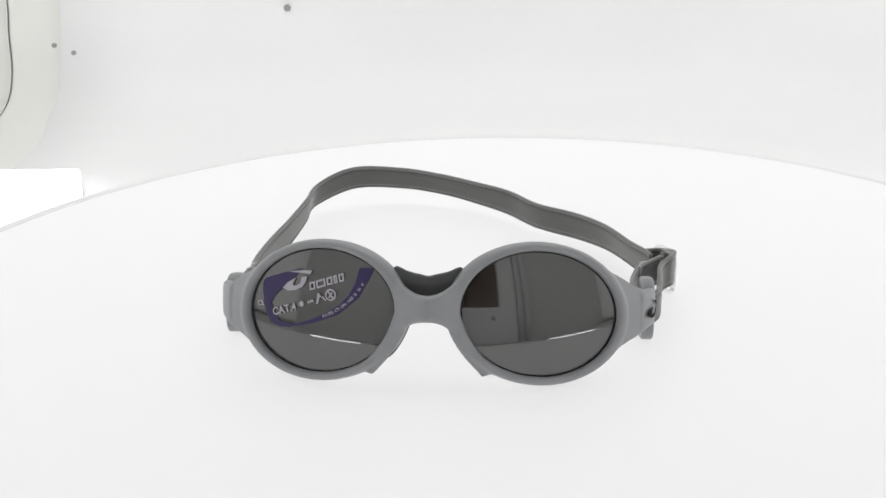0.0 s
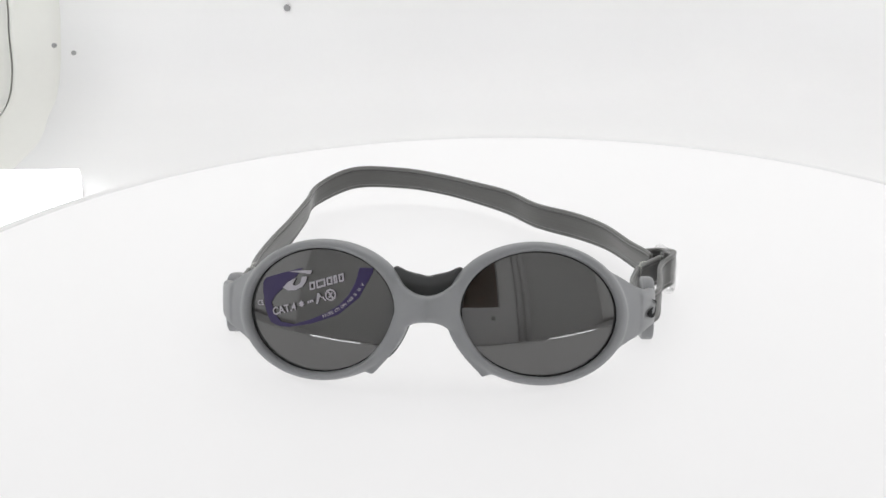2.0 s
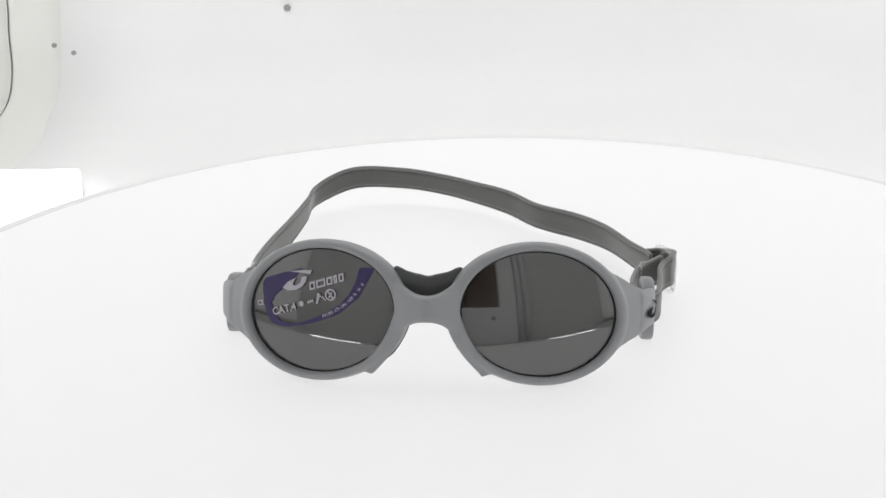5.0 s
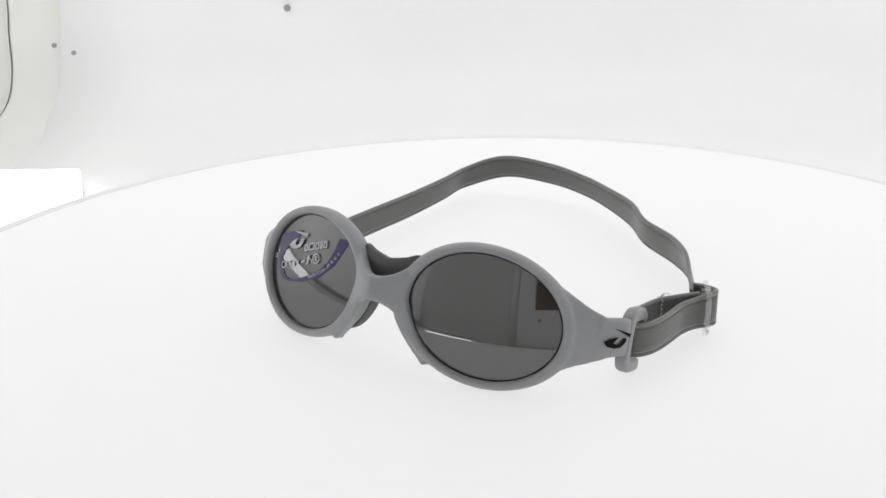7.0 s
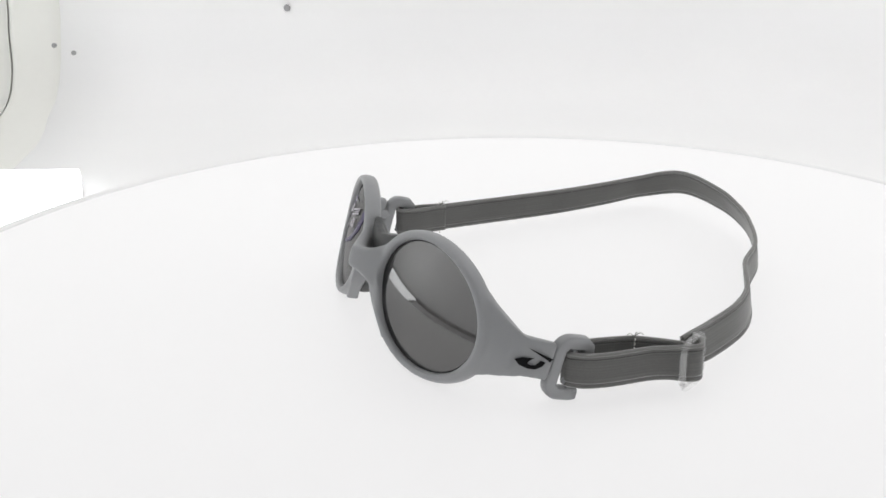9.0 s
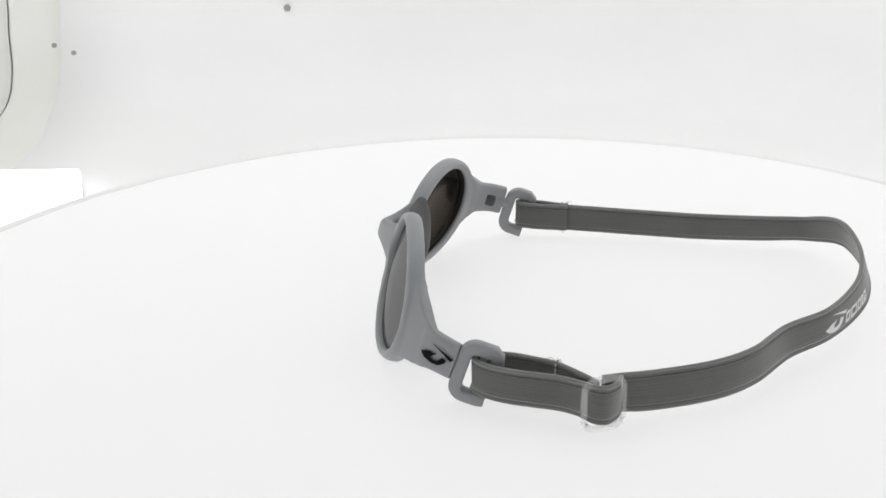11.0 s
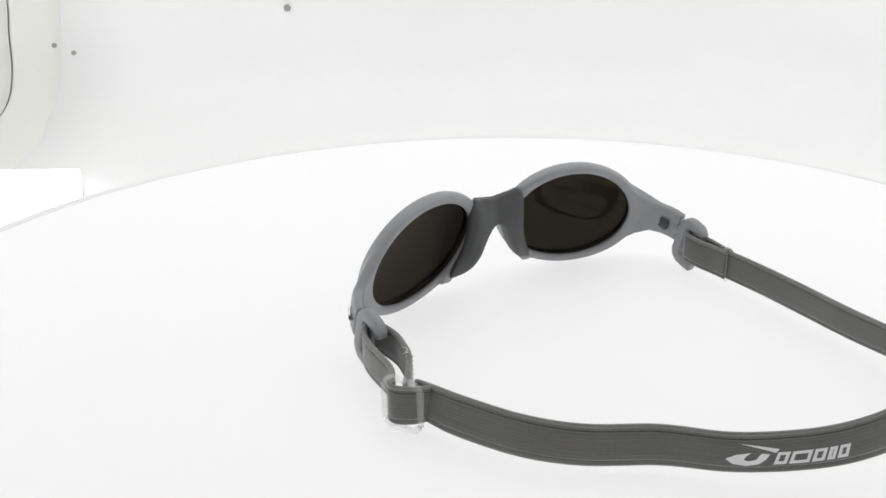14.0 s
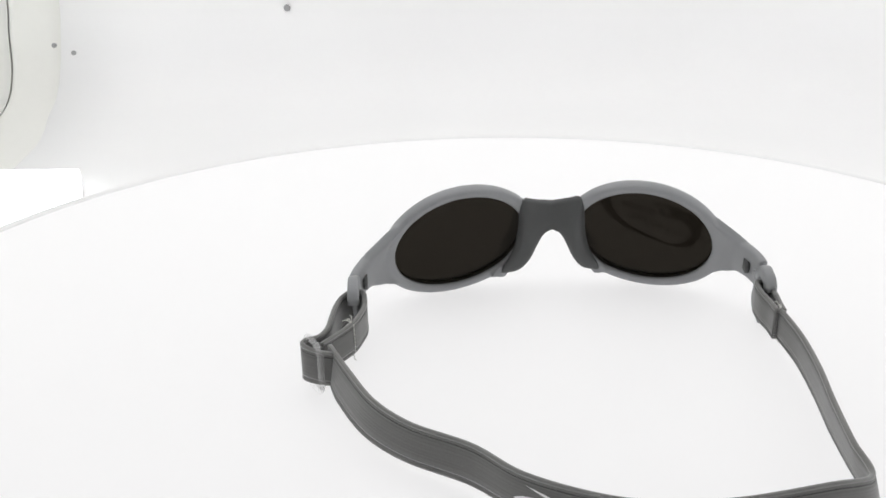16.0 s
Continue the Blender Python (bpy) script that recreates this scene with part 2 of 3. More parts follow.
def pierced(name, outer, hole, y0, y1, mat, label):
    """An upright plate with a hole through it."""
    bm = bmesh.new()
    rings = []
    for y in (y0, y1):
        es, loops = [], []
        for poly in (outer, hole):
            vs = [bm.verts.new((x * U, y * U, z * U)) for x, z in poly]
            loops.append(vs)
            es += [bm.edges.new((vs[k], vs[(k + 1) % len(vs)])) for k in range(len(vs))]
        bmesh.ops.triangle_fill(bm, edges=es, use_beauty=True)
        rings.append(loops)
    for a, b in zip(rings[0], rings[1]):
        for k in range(len(a)):
            bm.faces.new((a[k], a[(k + 1) % len(a)], b[(k + 1) % len(a)], b[k]))
    return sharp(tagged(part(name, bm, mat), label, "wall", kind="structure"))


HOLE_LINE = arch(*OPEN, 0.13)
pierced("wall_front", [(-1.62, -0.03), (1.62, -0.03), (1.62, 1.45), (-1.62, 1.45)], HOLE_LINE, FY0, FY1, FRONT, "pale grey front wall with a camera opening")
pierced("wall_front_panel", [(-0.27, -0.02), (0.395, -0.02), (0.395, 1.43), (-0.27, 1.43)], HOLE_LINE, FY1 + 0.001, FY1 + 0.016, SHEET, "white panel round the camera opening")
for tx, tw in ((-0.345, 0.06), (0.405, 0.05), (0.475, 0.055)):
    tbm = bmesh.new()
    box(tbm, (tx * U, (FY1 + 0.001) * U, -0.02 * U), ((tx + tw) * U, (FY1 + 0.03) * U, 1.43 * U), 0.004 * U)
    tagged(part("trim", tbm, WHITE), "white upright trim beside the camera panel", "trim", kind="structure")
hb = bmesh.new()
box(hb, ((OPEN[0] - 0.03) * U, (FY0 - 0.45) * U, (OPEN[2] - 0.03) * U), ((OPEN[1] + 0.03) * U, (FY0 - 0.002) * U, (OPEN[3] + 0.03) * U))
bmesh.ops.delete(hb, geom=[f for f in hb.faces if f.calc_center_median().y > (FY0 - 0.01) * U], context="FACES")
tagged(part("camera_recess", hb, HOLE), "dark brown recess behind the camera opening", "recess", kind="structure")

# Glowing panels added behind the side fill lamps.
def wall_glow(x0, x1):
    root = bmesh.new()
    box(root, (x0 * U, -1.16 * U, 0.02 * U), (x1 * U, 1.10 * U, 1.42 * U), 0.004 * U)
    tagged(part("side_glow_panel", root, SIDE_GLOW), "white glow panel added on the booth's side wall", "light panel", group="side light panels")


wall_glow(-1.618, -1.60)
wall_glow(1.60, 1.618)

# glow panel added under the unseen ceiling
cd = bmesh.new()
box(cd, (-1.10 * U, -0.15 * U, CEIL_Z - 0.004), (1.10 * U, 1.05 * U, CEIL_Z - 0.0005), 0.001)
tagged(part("ceiling_glow_panel", cd, CEILING_GLOW), "white glow panel added under the unseen ceiling", "light panel")


def arc(a0, a1, r, n=10):
    return [(r * math.cos(radians(a0 + (a1 - a0) * k / n)), r * math.sin(radians(a0 + (a1 - a0) * k / n))) for k in range(n + 1)]


def corner_lamp(sign, plan, glass, tall=0.0):
    """A low lamp in a corner of the booth, hollowed round the table, with a glowing top."""
    root = tagged(new("corner_lamp"), "white lamp with a glowing diffuser beside the turntable", "lamp", group="lamps round the turntable")
    cx, cy = sign * sum(x for x, y in plan) / len(plan), sum(y for x, y in plan) / len(plan)
    root.location = (cx * U, cy * U, -0.024 * U)
    for name, z0, z1, mat, label in (("housing", 0.0, 0.010, WHITE, ""), ("diffuser", 0.0102, 0.021 + tall, glass, "glowing white diffuser")):
        b = bmesh.new()
        loft(b, [[((sign * x - cx) * U, (y - cy) * U, z * U) for x, y in plan] for z in (z0, z1)])
        sharp(part(name, b, mat, root, label))


for sgn in (-1, 1):
    corner_lamp(sgn, [(1.40, 0.574), (0.662, 0.574), (0.653, 0.556)] + arc(36, 8, 0.752) + [(1.40, 0.10)], LAMP_SOFT)
    corner_lamp(sgn, arc(-41, -60, 0.79) + arc(-60, -41, 0.84), LAMP, 0.0)


# screw heads on the backdrop
def screw(x, y, z, r):
    b = bmesh.new()
    bmesh.ops.create_uvsphere(b, u_segments=12, v_segments=6, radius=r * U)
    for v in b.verts:
        v.co.y *= 0.35
    ob = tagged(part("screw", b, SCREW), "small dark screw head on the white backdrop", "screw", group="screws on the backdrop")
    ob.location = (x * U, y * U, z * U)


screw(-0.416, 1.103, 0.158, 0.0070)
screw(-0.897, 1.109, 0.087, 0.0070)
screw(-0.853, 1.094, 0.074, 0.0070)
screw(-0.09, FY1 + 0.018, 0.203, 0.016)
screw(0.19, FY1 + 0.018, 0.196, 0.020)
screw(-0.978, 1.078, -0.006, 0.005)


def lathe_disc(bm, radius, top, height, bevel, n=192):
    prof = [(0.0, top), (radius - bevel, top)] + [(radius - bevel + bevel * math.sin(k), top - bevel + bevel * math.cos(k)) for k in (0.4, 0.8, 1.2, math.pi / 2)] + [(radius, top - height), (0.0, top - height)]
    rings = []
    for r, z in prof:
        rings.append([bm.verts.new((max(r, 1e-5) * math.cos(2 * math.pi * j / n), max(r, 1e-5) * math.sin(2 * math.pi * j / n), z)) for j in range(n)])
    for a, b in zip(rings, rings[1:]):
        for j in range(n):
            bm.faces.new((a[j], b[j], b[(j + 1) % n], a[(j + 1) % n]))


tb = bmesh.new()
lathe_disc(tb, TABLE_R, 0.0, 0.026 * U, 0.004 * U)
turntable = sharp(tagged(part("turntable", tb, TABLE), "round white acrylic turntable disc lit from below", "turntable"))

rb = bmesh.new()
n = 192
prof = [(TABLE_R - 0.022 * U, 0.00006), (TABLE_R - 0.012 * U, 0.0001), (TABLE_R - 0.004 * U, 0.00006), (TABLE_R - 0.0012 * U, -0.0003), (TABLE_R + 0.0003, -0.0011), (TABLE_R + 0.0003, -0.0026), (TABLE_R - 0.0004, -0.0026), (TABLE_R - 0.022 * U, -0.0005)]
loft(rb, [[(r * math.cos(2 * math.pi * k / n), r * math.sin(2 * math.pi * k / n), z) for r, z in prof] for k in range(n)], True)
part("rim", rb, RIM_GLOW, turntable, "bevelled rim of the acrylic disc with an added dim glow")

# A glowing band added round the disc; it only brightens the sheet behind.
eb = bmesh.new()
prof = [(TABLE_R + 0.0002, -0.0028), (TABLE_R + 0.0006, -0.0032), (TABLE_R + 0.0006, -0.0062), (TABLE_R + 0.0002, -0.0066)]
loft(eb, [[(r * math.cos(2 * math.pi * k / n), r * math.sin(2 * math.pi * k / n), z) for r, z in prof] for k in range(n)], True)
part("edge_glow_band", eb, EDGE_GLOW, turntable, "glow band added under the disc's rim to brighten the backdrop")

# a shallow plate added for a faint patch high on the backdrop
cp = bmesh.new()
plate = [(-0.022 + 0.115 * math.copysign(abs(math.cos(k)) ** 0.5, math.cos(k)), 0.215 + 0.062 * math.copysign(abs(math.sin(k)) ** 0.5, math.sin(k))) for k in (2 * math.pi * j / 40 for j in range(40))]
loft(cp, [[(x * U, y * U, z * U) for x, z in plate] for y in (1.1072, 1.112)])
tagged(part("faint_plate", cp, SHEET), "faint thin plate added high on the backdrop", "cover plate")


# ---- the sunglasses ----
OX, OY, H0 = -0.0663, -0.0936, 0.0671
YAW, ROLL, LEAN = -0.0144, -0.0136, 0.3152
LENS_OX, LENS_OY, LENS_H = -0.0666, -0.1033, 0.0691
LENS_YAW, LENS_ROLL, LENS_LEAN, WRAP = -0.035, -0.0147, 0.286, 0.278
LENS_CX, IN_ROT = 0.1052, -0.197
LA, LB, RA, RB = 0.0760, 0.0590, 0.0885, 0.0674
CURVE = 1.6  # of the lenses: half of one over the radius

glasses = tagged(new("sunglasses"), "grey baby sunglasses with dark oval lenses and an elastic strap", "sunglasses")


def place(x, y, z):
    """From the glasses' own axes (x across, y back, z above the table) to the turntable's, in metres."""
    z -= H0
    x, z = x * math.cos(ROLL) - z * math.sin(ROLL), x * math.sin(ROLL) + z * math.cos(ROLL)
    c, s = math.cos(YAW), math.sin(YAW)
    return Vector(((OX + c * x - s * y) * U, (OY + s * x + c * y) * U, (z + H0) * U))


def lean(x, p, q):
    """From axes that lean with the front (p back, q up along the front)."""
    return place(x, p * math.cos(LEAN) + q * math.sin(LEAN), H0 - p * math.sin(LEAN) + q * math.cos(LEAN))


def on_lens(side, u, v, d=0.0):
    """A point on the round shell of a lens: u outwards, v up, d back from the shell."""
    d += CURVE * (u * u + v * v)
    if side > 0:  # this lens sits a touch higher and further out
        u, v = u + 0.0013, v + 0.0020
    y, z = d * math.cos(LENS_LEAN) + v * math.sin(LENS_LEAN), v * math.cos(LENS_LEAN) - d * math.sin(LENS_LEAN)
    x, y = u * math.cos(WRAP) - y * math.sin(WRAP), u * math.sin(WRAP) + y * math.cos(WRAP)
    x = (x + LENS_CX) * side
    x, z = x * math.cos(LENS_ROLL) - z * math.sin(LENS_ROLL), x * math.sin(LENS_ROLL) + z * math.cos(LENS_ROLL)
    c, s = math.cos(LENS_YAW), math.sin(LENS_YAW)
    return Vector(((LENS_OX + c * x - s * y) * U, (LENS_OY + s * x + c * y) * U, (z + LENS_H) * U))


def oval(a, b, k):
    u, v = a * math.cos(k), b * math.sin(k)
    return u * math.cos(IN_ROT) - v * math.sin(IN_ROT), u * math.sin(IN_ROT) + v * math.cos(IN_ROT)


def baked(name, bm, mat, voxel, smooth, parent, label=""):
    """Fuses overlapping closed shells into one moulded skin."""
    tmp = part(name + "_tmp", bm, mat)
    r = tmp.modifiers.new("fuse", "REMESH")
    r.mode, r.voxel_size = "VOXEL", voxel
    s = tmp.modifiers.new("soft", "SMOOTH")
    s.factor, s.iterations = 0.5, smooth
    me = bpy.data.meshes.new_from_object(tmp.evaluated_get(bpy.context.evaluated_depsgraph_get()))
    bpy.data.objects.remove(tmp)
    for f in me.polygons:
        f.use_smooth = True
    if not me.materials:
        me.materials.append(mat)
    me.name = name
    ob = new(name, me)
    ob.parent = parent
    if label:
        ob["label"] = label
    return ob


def section(c, along, up, h, w, n=16, e=0.55):
    """A rounded-rectangle ring round c."""
    out = []
    side = along.cross(up).normalized()
    for j in range(n):
        k = 2 * math.pi * j / n
        cx, sx = math.cos(k), math.sin(k)
        out.append(c + side * w * math.copysign(abs(cx) ** e, cx) + up * h * math.copysign(abs(sx) ** e, sx))
    return out


SPREAD = {1: 1.022, -1: 1.0}  # the lug without a buckle sits closer in
fb = bmesh.new()
# rims
RIM = [(-0.02, 0.0000), (0.10, -0.0045), (0.45, -0.0065), (0.80, -0.0050), (0.98, -0.001), (1.02, 0.003), (0.95, 0.0080), (0.70, 0.0110), (0.2, 0.0115), (-0.18, 0.0105), (-0.20, 0.0075), (-0.02, 0.0060)]
for side in (1, -1):
    rings = []
    for i in range(96):
        k = 2 * math.pi * i / 96
        ring = []
        for rho, d in RIM:
            u, v = oval(LA + (RA - LA) * rho, LB + (RB - LB) * rho, k)
            ring.append(on_lens(side, u, v, d))
        rings.append(ring)
    loft(fb, rings, True)
# bridge: a saddle between the rims
rings = []
for i in range(17):
    x = -0.030 + 0.060 * i / 16
    ax = abs(x) / 0.030
    top = 0.0195 + 0.017 * ax ** 2.2
    bot = -0.005 - 0.018 * min(ax, 1.2) ** 2.2
    p = -0.0475 + 0.0205 * ax ** 1.3
    c = lean(x, p + 0.009, (top + bot) / 2)
    ex, ey, ez = lean(x + 0.01, p, 0) - lean(x, p, 0), lean(x, p + 0.01, 0) - lean(x, p, 0), lean(x, p, 0.01) - lean(x, p, 0)
    rings.append(section(c, ex.normalized(), ez.normalized(), (top - bot) / 2 * U, 0.009 * U, 16, 0.6))
loft(fb, rings)
# straight flanges from the bridge down to the lower corners
for side in (1, -1):
    edge_out = spline([(0.0160, -0.0250, -0.0030), (0.0235, -0.0225, -0.0215), (0.0345, -0.0170, -0.0390), (0.0515, -0.0095, -0.0585)], 13)
    edge_in = spline([(0.0300, -0.0240, 0.0020), (0.0370, -0.0200, -0.0170), (0.0480, -0.0150, -0.0340), (0.0680, -0.0050, -0.0540)], 13)
    rings = []
    for (x0, p0, q0), (x1, p1, q1) in zip(edge_out, edge_in):
        rings.append([lean(side * x0, p0 - 0.0050, q0), lean(side * x1, p1 - 0.0045, q1), lean(side * x1, p1 + 0.0085, q1), lean(side * x0, p0 + 0.0085, q0)])
    loft(fb, rings)
# temple lugs
LUG = [(0.2010, 0.040, -0.001, 0.0200, 0.0066), (0.2055, 0.046, -0.0005, 0.0195, 0.0066), (0.2110, 0.056, 0.0005, 0.0188, 0.0062), (0.2145, 0.065, 0.001, 0.0184, 0.0060), (0.2165, 0.0725, 0.001, 0.0183, 0.0058)]
for side in (1, -1):
    rings = []
    sp = SPREAD[side] * side
    tail = LUG if side > 0 else LUG[:-1] + [(0.2175, 0.0772, 0.001, 0.0180, 0.0058)]
    pth = spline(tail, 21)
    for i, (x, p, q, h, w) in enumerate(pth):
        a, b = pth[max(i - 1, 0)], pth[min(i + 1, 20)]
        t = (lean(sp * b[0], b[1], b[2]) - lean(sp * a[0], a[1], a[2])).normalized()
        up = (lean(0, 0, 0.01) - lean(0, 0, 0)).normalized()
        rings.append(section(lean(sp * (x - w), p, q), t, up, h * U, w * U, 20, 0.45))
    loft(fb, rings)
    # the flare from the rim into the lug
    rings = []
    for i in range(15):
        f = -1 + 2 * i / 14
        k = radians(15 + 50 * f)
        u, v = oval(LA + (RA - LA) * 0.55, LB + (RB - LB) * 0.55, k)
        ro, ri = on_lens(side, u, v, -0.0035), on_lens(side, u, v, 0.0095)
        q = -0.0005 + 0.0185 * f
        lo, li = lean(sp * 0.2065, 0.048, q), lean(sp * 0.1945, 0.048, q)
        co, ci = lean(sp * 0.1985, 0.0335, q * 1.10 + 0.001), lean(sp * 0.1850, 0.0420, q * 1.05)
        bez = lambda a, c, b, n: [a * (1 - m) ** 2 + c * 2 * m * (1 - m) + b * m * m for m in (j / n for j in range(n + 1))]
        rings.append(bez(ro, co, lo, 6) + bez(li, ci, ri, 6))
    loft(fb, rings)
front_frame = baked("front_frame", fb, FRAME, 0.00042, 5, glasses, "moulded matte grey plastic front with lugs")

# lenses
def dome(rho):
    return 0.0012


for side in (1, -1):
    bm = bmesh.new()
    N, M = 72, 16
    scale = 1.012

    def ring_at(rho, back):
        out = []
        for j in range(N):
            u, v = oval(LA * scale * rho, LB * scale * rho, 2 * math.pi * j / N)
            out.append(bm.verts.new(on_lens(side, u, v, dome(rho) + back)))
        return out

    grids = []
    for back in (0.0, 0.0055):
        rs = [ring_at(rho, back) for rho in [0.02] + [k / M for k in range(1, M)] + [0.965, 1.0]]
        mi = 0 if back == 0 else 1
        f = bm.faces.new(rs[0])
        f.material_index = mi
        for ri, (a, b) in enumerate(zip(rs, rs[1:])):
            for j in range(N):
                f = bm.faces.new((a[j], a[(j + 1) % N], b[(j + 1) % N], b[j]))
                # The front margin is blackened for the groove's shade at the rim.
                f.material_index = 2 if ri == len(rs) - 2 and back == 0 else mi
        grids.append(rs[-1])
    for j in range(N):
        f = bm.faces.new((grids[0][j], grids[0][(j + 1) % N], grids[1][(j + 1) % N], grids[1][j]))
        f.material_index = 2
    lens = part("lens", bm, [LENS_FRONT, LENS_BACK, EDGE_SHADE], glasses, "dark smoked oval lens" if side > 0 else "dark smoked oval lens with a sticker")

# nose piece: a soft saddle behind the bridge with two pads
nb = bmesh.new()
INNER = [(0.0, -0.001, 0.009), (0.009, -0.001, 0.005), (0.0165, -0.002, -0.010), (0.0235, -0.002, -0.026), (0.0345, -0.001, -0.0415), (0.0520, 0.001, -0.0525)]
OUTER = [(0.0, -0.014, 0.0355), (0.018, -0.013, 0.0395), (0.033, -0.009, 0.0420), (0.0375, -0.003, 0.004), (0.0435, 0.001, -0.020), (0.0590, 0.004, -0.0455)]
ins, outs = spline(INNER, 24), spline(OUTER, 24)
for side in (1, -1):
    rings = []
    for i in range(24):
        a, b = Vector(ins[i]), Vector(outs[i])
        k = i / 23
        thick = 0.009 * (1 - 0.5 * k)
        puff = 0.0115 * math.sin(math.pi * min(1, k * 1.02) ** 1.25) + 0.002
        end = math.sqrt(max(0.0, 1 - max(0.0, (k - 0.80) / 0.20) ** 2)) * 0.94 + 0.06
        ring = []
        for f, g in ((0.0, 0.1), (0.02, 0.65), (0.14, 1.0), (0.4, 1.05), (0.75, 0.7), (1.0, 0.1), (1.0, -0.8), (0.7, -1.4), (0.3, -1.6), (0.0, -1.2)):
            c = a.lerp(b, 0.5 + (f - 0.5) * end)
            dp = (puff * g if g > 0 else thick * g) * (0.4 + 0.6 * end)
            ring.append(lean(side * c.x, c.y + dp, c.z))
        rings.append(ring)
    loft(nb, rings)
nose_piece = baked("nose_piece", nb, NOSE, 0.00045, 5, glasses, "soft darker grey nose piece")

# strap hooks: open loops at the lugs' ends
def hook_path(p0, p1, q0, q1, r):
    """Along the lower arm, up the front bar and back along the upper arm."""
    pts = [(p1 + 0.001, q0)]
    for cx, cy, a0, a1 in ((p0 + r, q0 + r, 270, 180), (p0 + r, q1 - r, 180, 90)):
        pts += [(cx + r * math.cos(radians(a0 + (a1 - a0) * j / 6)), cy + r * math.sin(radians(a0 + (a1 - a0) * j / 6))) for j in range(7)]
    pts += [(p1 - 0.004, q1), (p1, q1 - 0.003), (p1 + 0.001, q1 - 0.008)]
    return pts


for side in (1, -1):
    bm = bmesh.new()
    sp = side * SPREAD[side]
    hx = 0.2098
    back = -0.002 if side > 0 else 0.0055
    pth = [(p + back, q) for p, q in (hook_path(0.0800, 0.1090, -0.0290, 0.0215, 0.010) if side > 0 else hook_path(0.0800, 0.1050, -0.0310, 0.0180, 0.010))]
    rings = []
    ax = (lean(1, 0, 0) - lean(0, 0, 0)).normalized()
    for i, (p, q) in enumerate(pth):
        a, b = pth[max(i - 1, 0)], pth[min(i + 1, len(pth) - 1)]
        t = (lean(0, *b) - lean(0, *a)).normalized()
        rings.append(section(lean(sp * hx, p, q), t, ax, 0.0060 * U, 0.0062 * U, 16, 0.42))
    loft(bm, rings)
    rod(bm, [lean(sp * hx, 0.097 + back, q) for q in (0.0205, 0.0, -0.020)], 0.0032 * U, 8)
    hook = part("strap_hook", bm, FRAME, glasses, "grey plastic strap hook")
    bm = bmesh.new()
    rings = [section(lean(sp * (hx - 0.002), p, 0.0), (lean(0, 1, 0) - lean(0, 0, 0)).normalized(), (lean(0, 0, 1) - lean(0, 0, 0)).normalized(), 0.0065 * U, 0.004 * U, 12, 0.5) for p in (0.064, 0.072 + back / 2, 0.080 + back)]
    loft(bm, rings)
    part("tongue", bm, FRAME, hook)
    # No slot is cut: a dark plate stands for its shaded hollow.
    bm = bmesh.new()
    rings = [section(lean(sp * (0.1978 + k), 0.058, 0.0), ax, (lean(0, 0, 1) - lean(0, 0, 0)).normalized(), 0.0068 * U, 0.0100 * U, 12, 0.35) for k in (0.0, 0.004)]
    loft(bm, rings)
    part("slot_shade", bm, NOSE, glasses, "dark plate for the shaded slot in the lug's inner face")

# the strap
STRAP_W, STRAP_T = 0.0167, 0.0022
MAIN = [(-0.271, 0.054, 0.029), (-0.275, 0.110, 0.0245), (-0.270, 0.171, 0.0232), (-0.2605, 0.231, 0.0242), (-0.2515, 0.297, 0.0272), (-0.246, 0.350, 0.0300),
        (-0.1985, 0.3800, 0.0440), (-0.1325, 0.3885, 0.0405), (-0.0795, 0.3800, 0.0347), (-0.036, 0.3600, 0.0302), (0.0118, 0.3250, 0.0272), (0.0480, 0.2810, 0.0248),
        (0.0975, 0.2435, 0.0240), (0.1300, 0.2035, 0.0245), (0.1535, 0.1500, 0.0250), (0.1645, 0.1190, 0.0272), (0.1690, 0.1030, 0.0276)]
LEAN_X = [0.0, 0.0, 0.0, 0.06, 0.16, 0.24, 0.08, 0.0, 0.0, 0.0, 0.0, -0.06, -0.14, -0.22, -0.26, -0.12, -0.05]
BROAD = [1.0] * 10 + [1.03, 1.06, 1.08, 1.09, 1.09, 1.07, 1.04]
LEAN_Y = [0.0, 0.0, -0.04, -0.04, -0.04, -0.15, -0.25, -0.33, -0.36, -0.28, -0.13, -0.14, -0.08, -0.10, -0.08, -0.10, -0.05]
CROSS = [(-1.0, -0.55), (-1.0, 0.55), (-0.96, 1.0), (-0.86, 1.05), (-0.83, 0.62), (-0.80, 0.92), (-0.4, 0.95), (0.0, 0.95), (0.4, 0.95), (0.80, 0.92), (0.83, 0.62), (0.86, 1.05), (0.96, 1.0), (1.0, 0.55),
         (1.0, -0.55), (0.96, -1.0), (0.86, -1.05), (0.83, -0.62), (0.80, -0.92), (0.4, -0.95), (0.0, -0.95), (-0.4, -0.95), (-0.80, -0.92), (-0.83, -0.62), (-0.86, -1.05), (-0.96, -1.0)]


